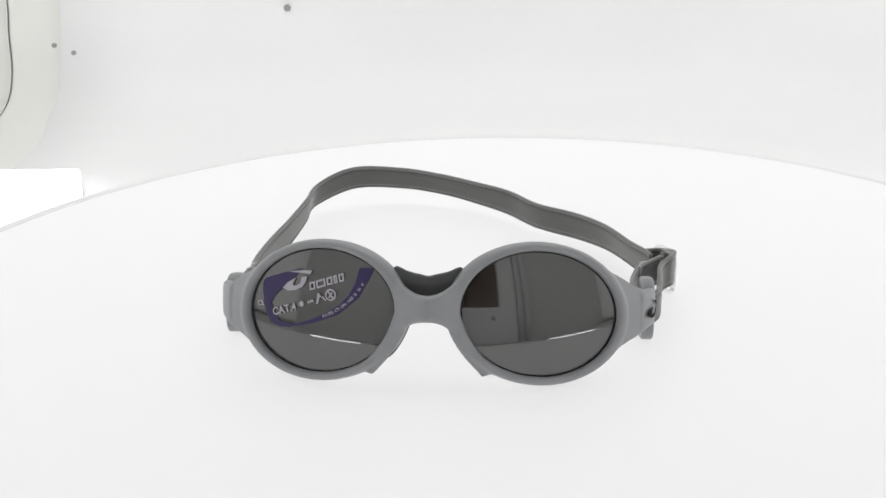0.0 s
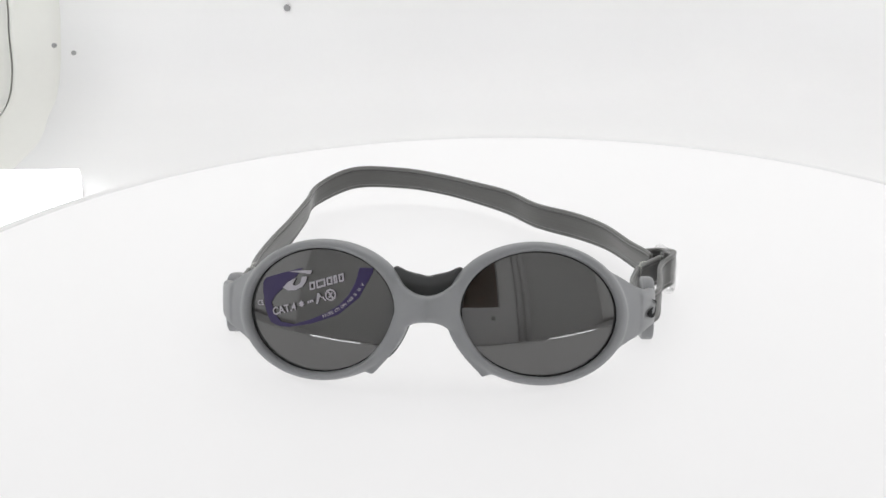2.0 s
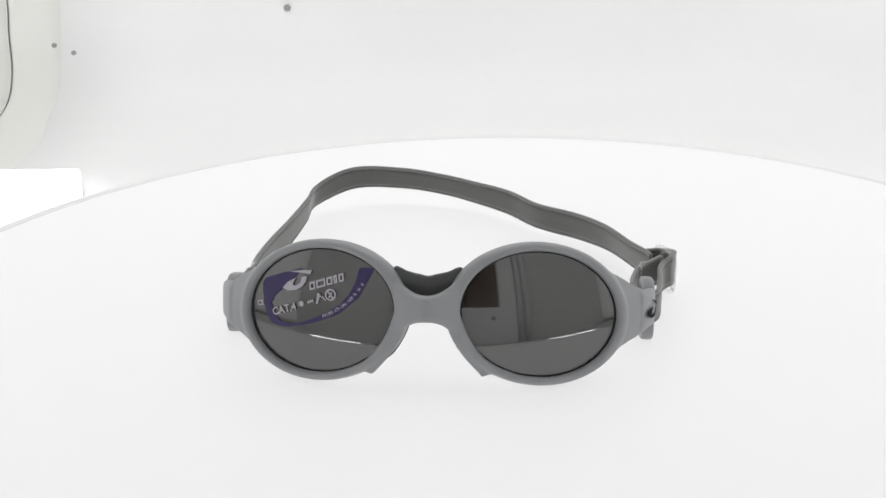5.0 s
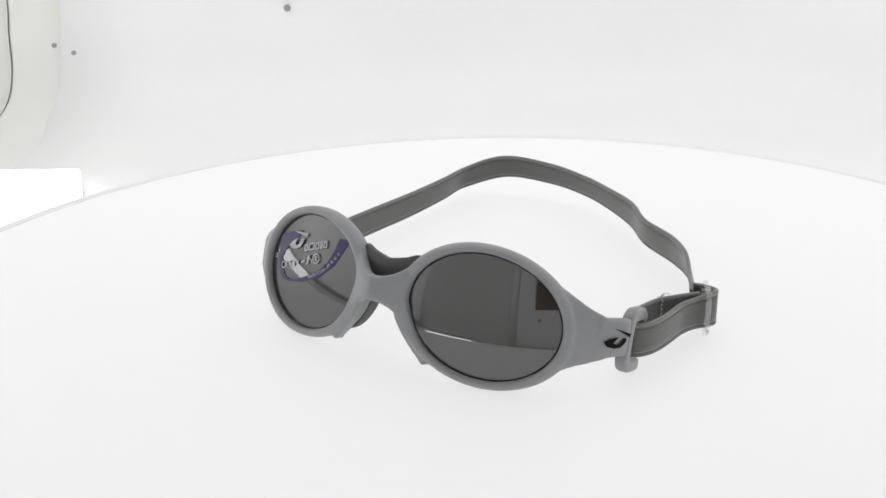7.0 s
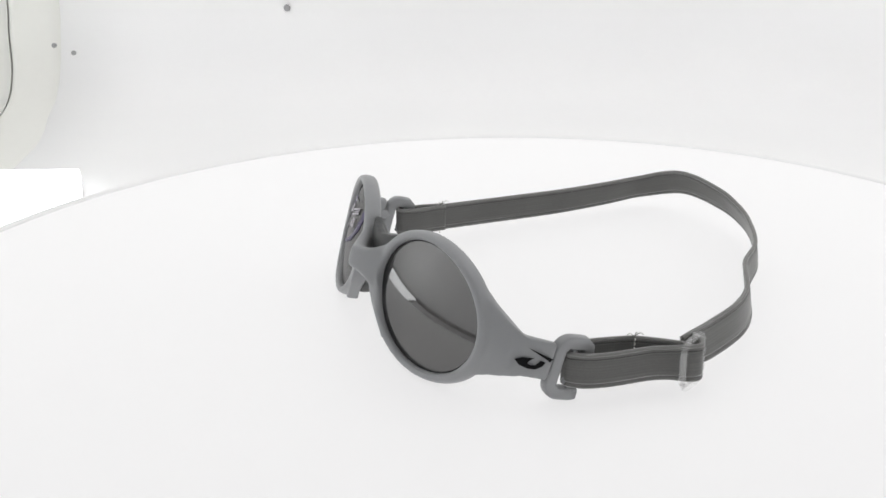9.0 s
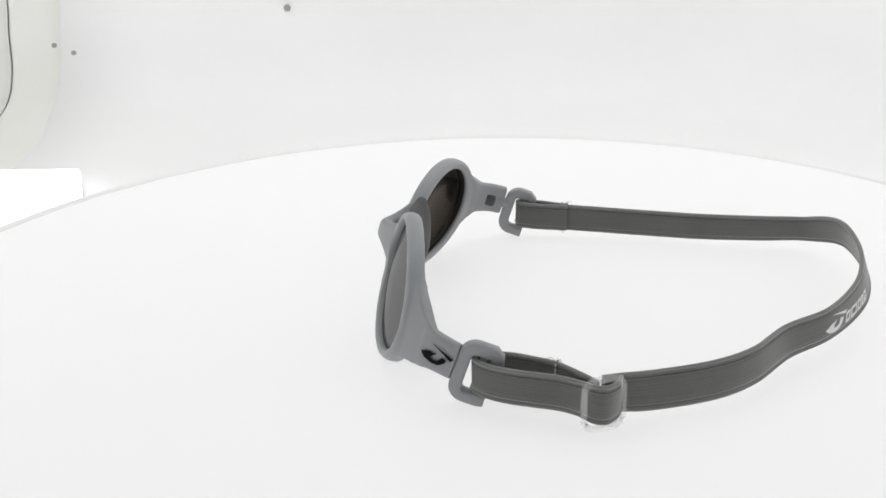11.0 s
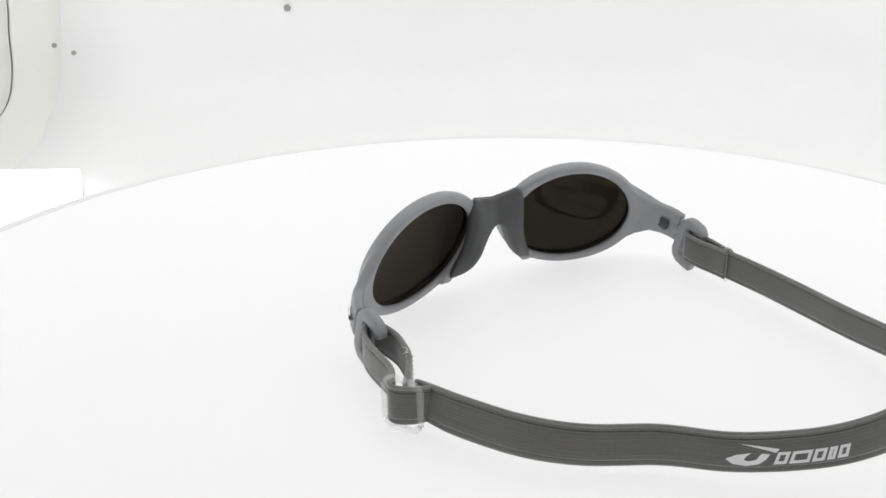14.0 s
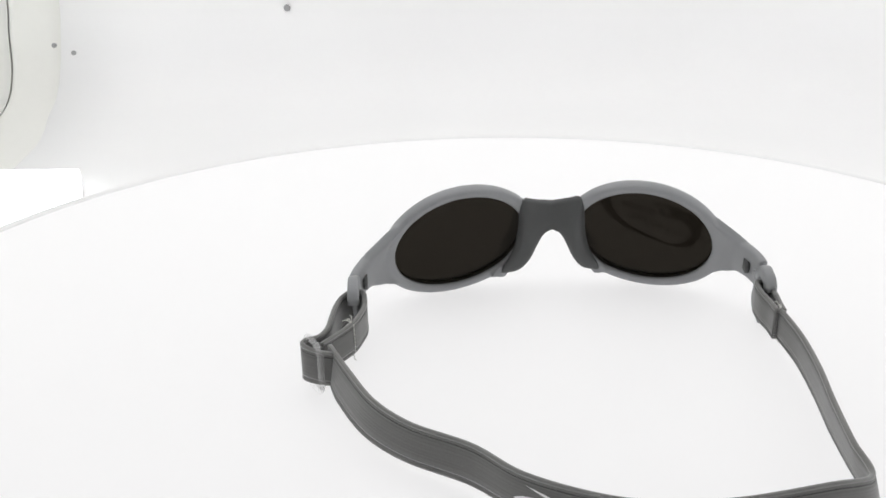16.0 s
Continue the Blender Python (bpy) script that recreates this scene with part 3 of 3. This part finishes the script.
class Band:
    """A flat band that stands on its edge along a path, with a lean at each point."""

    def __init__(self, pts, leans, n, leans_x=None, broad=None):
        self.m = spline(pts, n)
        line = lambda vals: spline([(v, 0) for v in vals], n)[:, 0]
        lx = line(leans)
        side_x = line(leans_x) if leans_x else np.zeros(n)
        wide = line(broad)[:, None] if broad else 1.0
        t = np.gradient(self.m, axis=0)
        t /= np.linalg.norm(t, axis=1, keepdims=True)
        up = np.stack([side_x, lx, np.ones(n)], 1)
        up -= t * (up * t).sum(1, keepdims=True)
        self.up = up / np.linalg.norm(up, axis=1, keepdims=True)
        self.out = np.cross(t, self.up)
        self.up = self.up * wide
        self.len = np.r_[0, np.cumsum(np.linalg.norm(np.diff(self.m, axis=0), axis=1))]

    def at(self, s, w, o):
        """s along in units, w across (-1 to 1), o outwards in units."""
        i = np.interp(s, self.len, np.arange(len(self.len)))
        k = min(int(i), len(self.len) - 2)
        f = i - k
        mix = lambda a: a[k] * (1 - f) + a[k + 1] * f
        return Vector((mix(self.m) + mix(self.up) * w * STRAP_W + mix(self.out) * o) * U)

    def mesh(self, name, parent, label=""):
        bm = bmesh.new()
        uvl = bm.loops.layers.uv.new("UVMap")
        rings = [[Vector((self.m[i] + self.up[i] * w * STRAP_W + self.out[i] * o * STRAP_T) * U) for w, o in CROSS] for i in range(len(self.m))]
        vs = loft(bm, rings)
        where = {v: (self.len[i] * 30, CROSS[j][0]) for i, r in enumerate(vs) for j, v in enumerate(r)}
        for f in bm.faces:
            for l in f.loops:
                l[uvl].uv = where[l.vert]
        return part(name, bm, STRAP, parent, label)


main_band = Band(MAIN, LEAN_Y, 200, LEAN_X, BROAD)
strap = main_band.mesh("strap", glasses, "grey ribbed elastic strap with white lettering marks")

# the doubled end between the near hook and the buckle
OUTER_END = Band([(0.1460, -0.0120, 0.0320), (0.1540, -0.0095, 0.0316), (0.1625, 0.0040, 0.0305), (0.1675, 0.0240, 0.0295), (0.1700, 0.0450, 0.0287), (0.1725, 0.0660, 0.0280), (0.1795, 0.0830, 0.0278), (0.1915, 0.0960, 0.0296), (0.1925, 0.1070, 0.0296), (0.1800, 0.1160, 0.0284), (0.1655, 0.1190, 0.0272)], [0] * 11, 90, None, [1.04] * 7 + [1.12, 1.12, 1.08, 1.04])
OUTER_END.mesh("strap_end_outer", strap)
INNER_END = Band([(0.1455, -0.0120, 0.0325), (0.1395, -0.0050, 0.0325), (0.1375, 0.0200, 0.0312), (0.1415, 0.0400, 0.0305), (0.1490, 0.0620, 0.0300), (0.1630, 0.0820, 0.0290), (0.1765, 0.0990, 0.0278)], [0, 0, 0, 0, 0, 0, 0], 50)
INNER_END.mesh("strap_end_inner", strap)
# the short stitched end at the far hook
FAR_OUT = Band([(-0.2705, 0.0010, 0.0330), (-0.2755, 0.0065, 0.0328), (-0.2765, 0.0300, 0.0312), (-0.2750, 0.0500, 0.0295), (-0.2742, 0.0640, 0.0286)], [0] * 5, 30)
FAR_OUT.mesh("strap_end_outer", strap)
FAR_IN = Band([(-0.2700, 0.0010, 0.0330), (-0.2650, 0.0065, 0.0328), (-0.2640, 0.0260, 0.0312), (-0.2668, 0.0460, 0.0295), (-0.2672, 0.0640, 0.0286)], [0] * 5, 30)
FAR_IN.mesh("strap_end_inner", strap)


def stitches(band, s, parent):
    """A row of pale stitches across a band, with loose thread ends."""
    b = bmesh.new()
    for side_o in (-0.0027, 0.0027):
        for k in range(7):
            w = -0.85 + 1.7 * k / 6
            rod(b, [band.at(s, w - 0.09, side_o * 0.85), band.at(s + 0.0007, w, side_o * 1.15), band.at(s, w + 0.09, side_o * 0.85)], 0.0007 * U, 6)
    rnd = random.Random(5)
    for w0, sg in ((1.0, 1), (1.0, 1), (1.0, 1), (-1.0, -1), (-1.0, -1)):
        ds, dw, do = rnd.uniform(-0.009, 0.009), rnd.uniform(0.15, 0.4) * sg, rnd.uniform(-0.006, 0.006)
        rod(b, [band.at(s, w0, 0), band.at(s + ds * 0.6, w0 + dw * 0.9, do * 0.4), band.at(s + ds, w0 + dw * 0.8, do)], 0.0005 * U, 5)
    part("stitching", b, THREAD, parent, "pale stitching with loose thread ends")


stitches(main_band, 0.006, strap)
stitches(INNER_END, 0.079, strap)

# clear slider buckle
bk = tagged(part("buckle", bmesh.new(), CLEAR, glasses), "clear plastic slider buckle")
bb = bmesh.new()
bc, bd = Vector((0.1800, 0.1030, 0.0260)), Vector((-0.42, 0.907, 0)).normalized()
bo = bd.cross(Vector((0, 0, 1)))


def slot_ring(off, half, hz, r):
    pts = []
    for cx, cz, a0 in ((half - r, hz - r, 0), (-(half - r), hz - r, 90), (-(half - r), -(hz - r), 180), (half - r, -(hz - r), 270)):
        for j in range(6):
            k = radians(a0 + 90 * j / 5)
            pts.append((bc + bd * (off + cx + r * math.cos(k)) + Vector((0, 0, 1)) * (cz + r * math.sin(k)) + bo * 0.0042) * U)
    return pts


rod(bb, slot_ring(0, 0.0185, 0.0238, 0.011), 0.0032 * U, 10, True)
rod(bb, [(bc + bd * 0.0 + Vector((0, 0, z)) + bo * 0.0005) * U for z in (-0.021, 0, 0.021)], 0.0022 * U, 10)
bmesh.ops.recalc_face_normals(bb, faces=bb.faces)
bb.to_mesh(bk.data)
bb.free()
for f in bk.data.polygons:
    f.use_smooth = True


# ---- printing: marks drawn as flat shapes laid on a surface ----
def shape(name, polys, put, mat, parent, label="", cuts=4):
    """Polygons in a plane, filled, refined and laid on a surface by put(x, y)."""
    bm = bmesh.new()
    for poly in polys:
        vs = [bm.verts.new((x, y, 0)) for x, y in poly]
        es = [bm.edges.new((vs[i], vs[(i + 1) % len(vs)])) for i in range(len(vs))]
        bmesh.ops.triangle_fill(bm, edges=es, use_beauty=True)
    if cuts:
        bmesh.ops.subdivide_edges(bm, edges=bm.edges[:], cuts=cuts, use_grid_fill=True)
    bmesh.ops.triangulate(bm, faces=bm.faces[:])
    for v in bm.verts:
        v.co = put(v.co.x, v.co.y)
    return part(name, bm, mat, parent, label)


EMBLEM = [[(0.26, 1.0), (0.62, 0.88), (1.0, 0.72), (0.93, 0.55), (0.74, 0.70), (0.5, 0.85)],
          [(0.0, 0.30), (0.19, 0.49), (0.48, 0.59), (0.38, 0.42), (0.33, 0.27), (0.42, 0.20), (0.56, 0.27), (0.66, 0.54), (0.82, 0.50), (0.75, 0.27), (0.60, 0.06), (0.38, 0.0), (0.13, 0.08)]]


def bars(n, x0, x1, y0, y1, slant, gap=0.24):
    """n upright blocks in a row that stand for small print."""
    w = (x1 - x0) / n
    out = []
    for i in range(n):
        a, b = x0 + w * (i + gap / 2), x0 + w * (i + 1 - gap / 2)
        out.append([(a, y0), (b, y0), (b + slant, y1), (a + slant, y1)])
    return out


def frames(widths, x0, x1, y0, y1, slant, gap=0.16, line=0.30):
    """A row of plain boxes with a hollow middle, each in two halves, that stand for a brand's letters."""
    unit = (x1 - x0) / sum(widths)
    out = []
    for wd in widths:
        a, b = x0 + unit * gap / 2, x0 + unit * (wd - gap / 2)
        x0 += unit * wd
        t, ty = unit * line * 0.8, (y1 - y0) * 0.24
        at = lambda x, y: (x + slant * (y - y0) / (y1 - y0), y)
        m = (y0 + y1) / 2
        out.append([at(a, m), at(a, y0), at(b, y0), at(b, m), at(b - t, m), at(b - t, y0 + ty), at(a + t, y0 + ty), at(a + t, m)])
        out.append([at(a, m), at(a + t, m), at(a + t, y1 - ty), at(b - t, y1 - ty), at(b - t, m), at(b, m), at(b, y1), at(a, y1)])
    return out


# mark on the near lug: in the lug's plane, p back and q up
frame_tree = BVHTree.FromPolygons([v.co[:] for v in front_frame.data.vertices], [p.vertices[:] for p in front_frame.data.polygons])


def on_lug(p, q):
    """The point of the lug's outer face at p back and q up."""
    far, near = lean(0.26, p, q), lean(0.19, p, q)
    way = (near - far).normalized()
    spot, face, _, _ = frame_tree.ray_cast(far, way)
    if spot is None:
        return lean(0.217, p, q)
    return spot + (face if face.dot(way) < 0 else -face) * 0.00045


shape("lug_mark", [[(0.0398 + 0.0300 * x, -0.0082 + 0.0190 * y) for x, y in poly] for poly in EMBLEM], on_lug, BLACK, front_frame, "black printed emblem")

# marks on the strap: outside face, along the band from the near end
s_end = main_band.len[-1]
S0 = float(np.interp(0.0076, [main_band.m[i][0] for i in range(120, 180)], [main_band.len[i] for i in range(120, 180)]))


def on_strap(x, y):
    return main_band.at(S0 - x, y, -STRAP_T * 1.0 - 0.0004) if OUT_SIGN < 0 else main_band.at(S0 - x, y, STRAP_T * 1.0 + 0.0004)


OUT_SIGN = 1 if main_band.out[130][1] > 0 else -1
S0 += 0.012
shape("strap_mark", [[(0.0415 * x, -0.62 + 1.12 * y) for x, y in poly] for poly in EMBLEM], on_strap, PRINT, strap, "white printed emblem")
marks = frames((1.0, 1.5, 1.0, 0.7, 0.9), 0.0355, 0.0955, -0.58, 0.02, 0.004)
for i in range(0, len(marks), 2):
    shape("mark_box", marks[i:i + 2], on_strap, PRINT, strap)


# the sticker on one lens: u is outwards, so the picture's right is -u
def on_sticker(lift):
    def put(x, y):
        u, v = -x, y
        cu, cv = u * math.cos(-IN_ROT) - v * math.sin(-IN_ROT), u * math.sin(-IN_ROT) + v * math.cos(-IN_ROT)
        rho = math.sqrt((cu / (LA * 1.012)) ** 2 + (cv / (LB * 1.012)) ** 2)
        return on_lens(-1, u, v, dome(min(rho, 0.99)) - lift)
    return put


BAND_OUT = [(-0.020, 0.0384), (-0.040, 0.031), (-0.0600, 0.0230), (-0.0628, 0.0180), (-0.0617, 0.0090), (-0.0570, -0.0080), (-0.0500, -0.0190), (-0.0400, -0.0208), (-0.0285, -0.0199), (-0.0054, -0.0132), (0.0214, -0.0007), (0.0403, 0.0179), (0.0503, 0.0423), (0.0505, 0.0470)]
BAND_IN = [(0.0374, 0.0459), (0.0354, 0.0320), (0.0300, 0.0190), (0.0215, 0.0085), (0.0100, 0.0000), (-0.0058, -0.0090), (-0.0240, -0.0165), (-0.0380, -0.0165), (-0.0450, -0.0110), (-0.0510, 0.0000), (-0.0470, 0.0080), (-0.0370, 0.0180), (-0.0260, 0.0290)]
lens_left = [o for o in glasses.children if o.name.startswith("lens") and "sticker" in o.get("label", "")][0]
sticker = shape("sticker", [BAND_OUT + BAND_IN], on_sticker(0.0006), VIOLET, lens_left, "violet rimmed sticker with pale printing", 3)


def writing(name, text, size, m, parent, mat, put):
    """Lettering laid on a surface; m places its line in the plane."""
    cu = bpy.data.curves.new(name, "FONT")
    cu.body, cu.size, cu.offset = text, size, size * 0.018
    tmp = new(name + "_tmp", cu)
    me = bpy.data.meshes.new_from_object(tmp.evaluated_get(bpy.context.evaluated_depsgraph_get()))
    bpy.data.objects.remove(tmp)
    bm = bmesh.new()
    bm.from_mesh(me)
    for v in bm.verts:
        c = m @ v.co
        v.co = put(c.x, c.y)
    return part(name, bm, mat, parent)


PUT = on_sticker(0.0016)
TILT = 20
writing("category_text", "CAT.4", 0.0102, pose(-0.0470, -0.0115, 0, 0, 0, TILT), lens_left, STICKER_WHITE, PUT)
writing("ce_text", "CE", 0.0065, pose(-0.0665, -0.0050, 0, 0, 0, TILT - 5), lens_left, STICKER_WHITE, PUT)
words = "PROTECTION 100% U.V"
for i, ch in enumerate(words):
    k = i / (len(words) - 1)
    c = spline([(0.0075, -0.0058), (0.0215, 0.0030), (0.0335, 0.0140), (0.0440, 0.0300)], 41)
    j = min(int(k * 40), 39)
    d = c[j + 1] - c[j]
    if ch != " ":
        writing("rim_text", ch, 0.0042, pose(c[j][0], c[j][1], 0, 0, 0, math.degrees(math.atan2(d[1], d[0]))), sticker, STICKER_WHITE, PUT)


def turned(polys, x, y, size, deg):
    c, s = math.cos(radians(deg)), math.sin(radians(deg))
    return [[(x + size * (c * a - s * b), y + size * (s * a + c * b)) for a, b in poly] for poly in polys]


shape("sticker_emblem", turned([[(px, py * 0.55) for px, py in poly] for poly in EMBLEM], -0.0365, 0.0115, 0.0350, 22), PUT, STICKER_WHITE, sticker)
marks = turned(frames((1.0, 1.5, 1.0, 0.7, 0.9), 0, 1, 0, 0.20, 0.03), -0.0095, 0.0180, 0.0375, 22)
for i in range(0, len(marks), 2):
    shape("sticker_box", marks[i:i + 2], PUT, STICKER_WHITE, sticker)
star = [(math.cos(k * math.pi / 8) * (1 if k % 2 == 0 else 0.5), math.sin(k * math.pi / 8) * (1 if k % 2 == 0 else 0.5)) for k in range(16)]
shape("sun_sign", turned([star], -0.0166, 0.0045, 0.0036, 0), PUT, STICKER_WHITE, sticker)
shape("small_bars", turned(bars(3, -1, 1, -0.3, 0.3, 0.1), -0.0074, 0.0080, 0.0036, 26), PUT, STICKER_WHITE, sticker)
shape("peak_sign", turned([[(-1, -0.8), (-0.2, 1), (0.2, 1), (0.5, 0.1), (0.8, 0.2), (1.2, -0.8), (0.9, -0.8), (0.6, -0.1), (0.1, 0.2), (-0.6, -0.8)]], 0.0020, 0.0125, 0.0050, 25), PUT, STICKER_WHITE, sticker)
ringpoly = [(math.cos(k * math.pi / 12), math.sin(k * math.pi / 12)) for k in range(24)]
inner = [(x * 0.72, y * 0.72) for x, y in ringpoly]
for h0 in (0, 12):
    idx = [(h0 + k) % 24 for k in range(13)]
    shape("circle_sign", turned([[ringpoly[i] for i in idx] + [inner[i] for i in reversed(idx)]], 0.0127, 0.0172, 0.0056, 0), PUT, STICKER_WHITE, sticker)
shape("circle_sign", turned([[(-0.7, 0.5), (-0.5, 0.7), (0.7, -0.5), (0.5, -0.7)], [(-0.3, -0.5), (0.0, -0.5), (0.35, 0.5), (0.1, 0.5)]], 0.0127, 0.0172, 0.0056, 0), PUT, STICKER_WHITE, sticker)

def motions():
    """The turntable stands still at first, then turns clockwise with the sunglasses on it."""
    turn = [(0.0, 0.0), (4.2, 0.0), (4.9, 0.0), (5.15, -0.6), (5.4, -3.4), (5.7, -7.9), (6.0, -12.6), (6.3, -17.4), (6.5, -20.6), (7.0, -28.9), (7.5, -37.2), (8.0, -45.6), (8.5, -53.8), (9.0, -62.0), (9.5, -70.1),
            (10.0, -78.2), (10.5, -86.3), (11.0, -94.5), (11.5, -102.6), (12.0, -110.9), (12.5, -119.0), (13.0, -127.2), (13.5, -135.1), (14.0, -143.2), (14.5, -151.1), (15.0, -159.2), (15.5, -167.0), (16.0, -174.9)]
    rows = [(t, pose(0, 0, 0, 0, 0, a)) for t, a in turn]
    walk(turntable, rows)
    walk(glasses, rows)


motions()
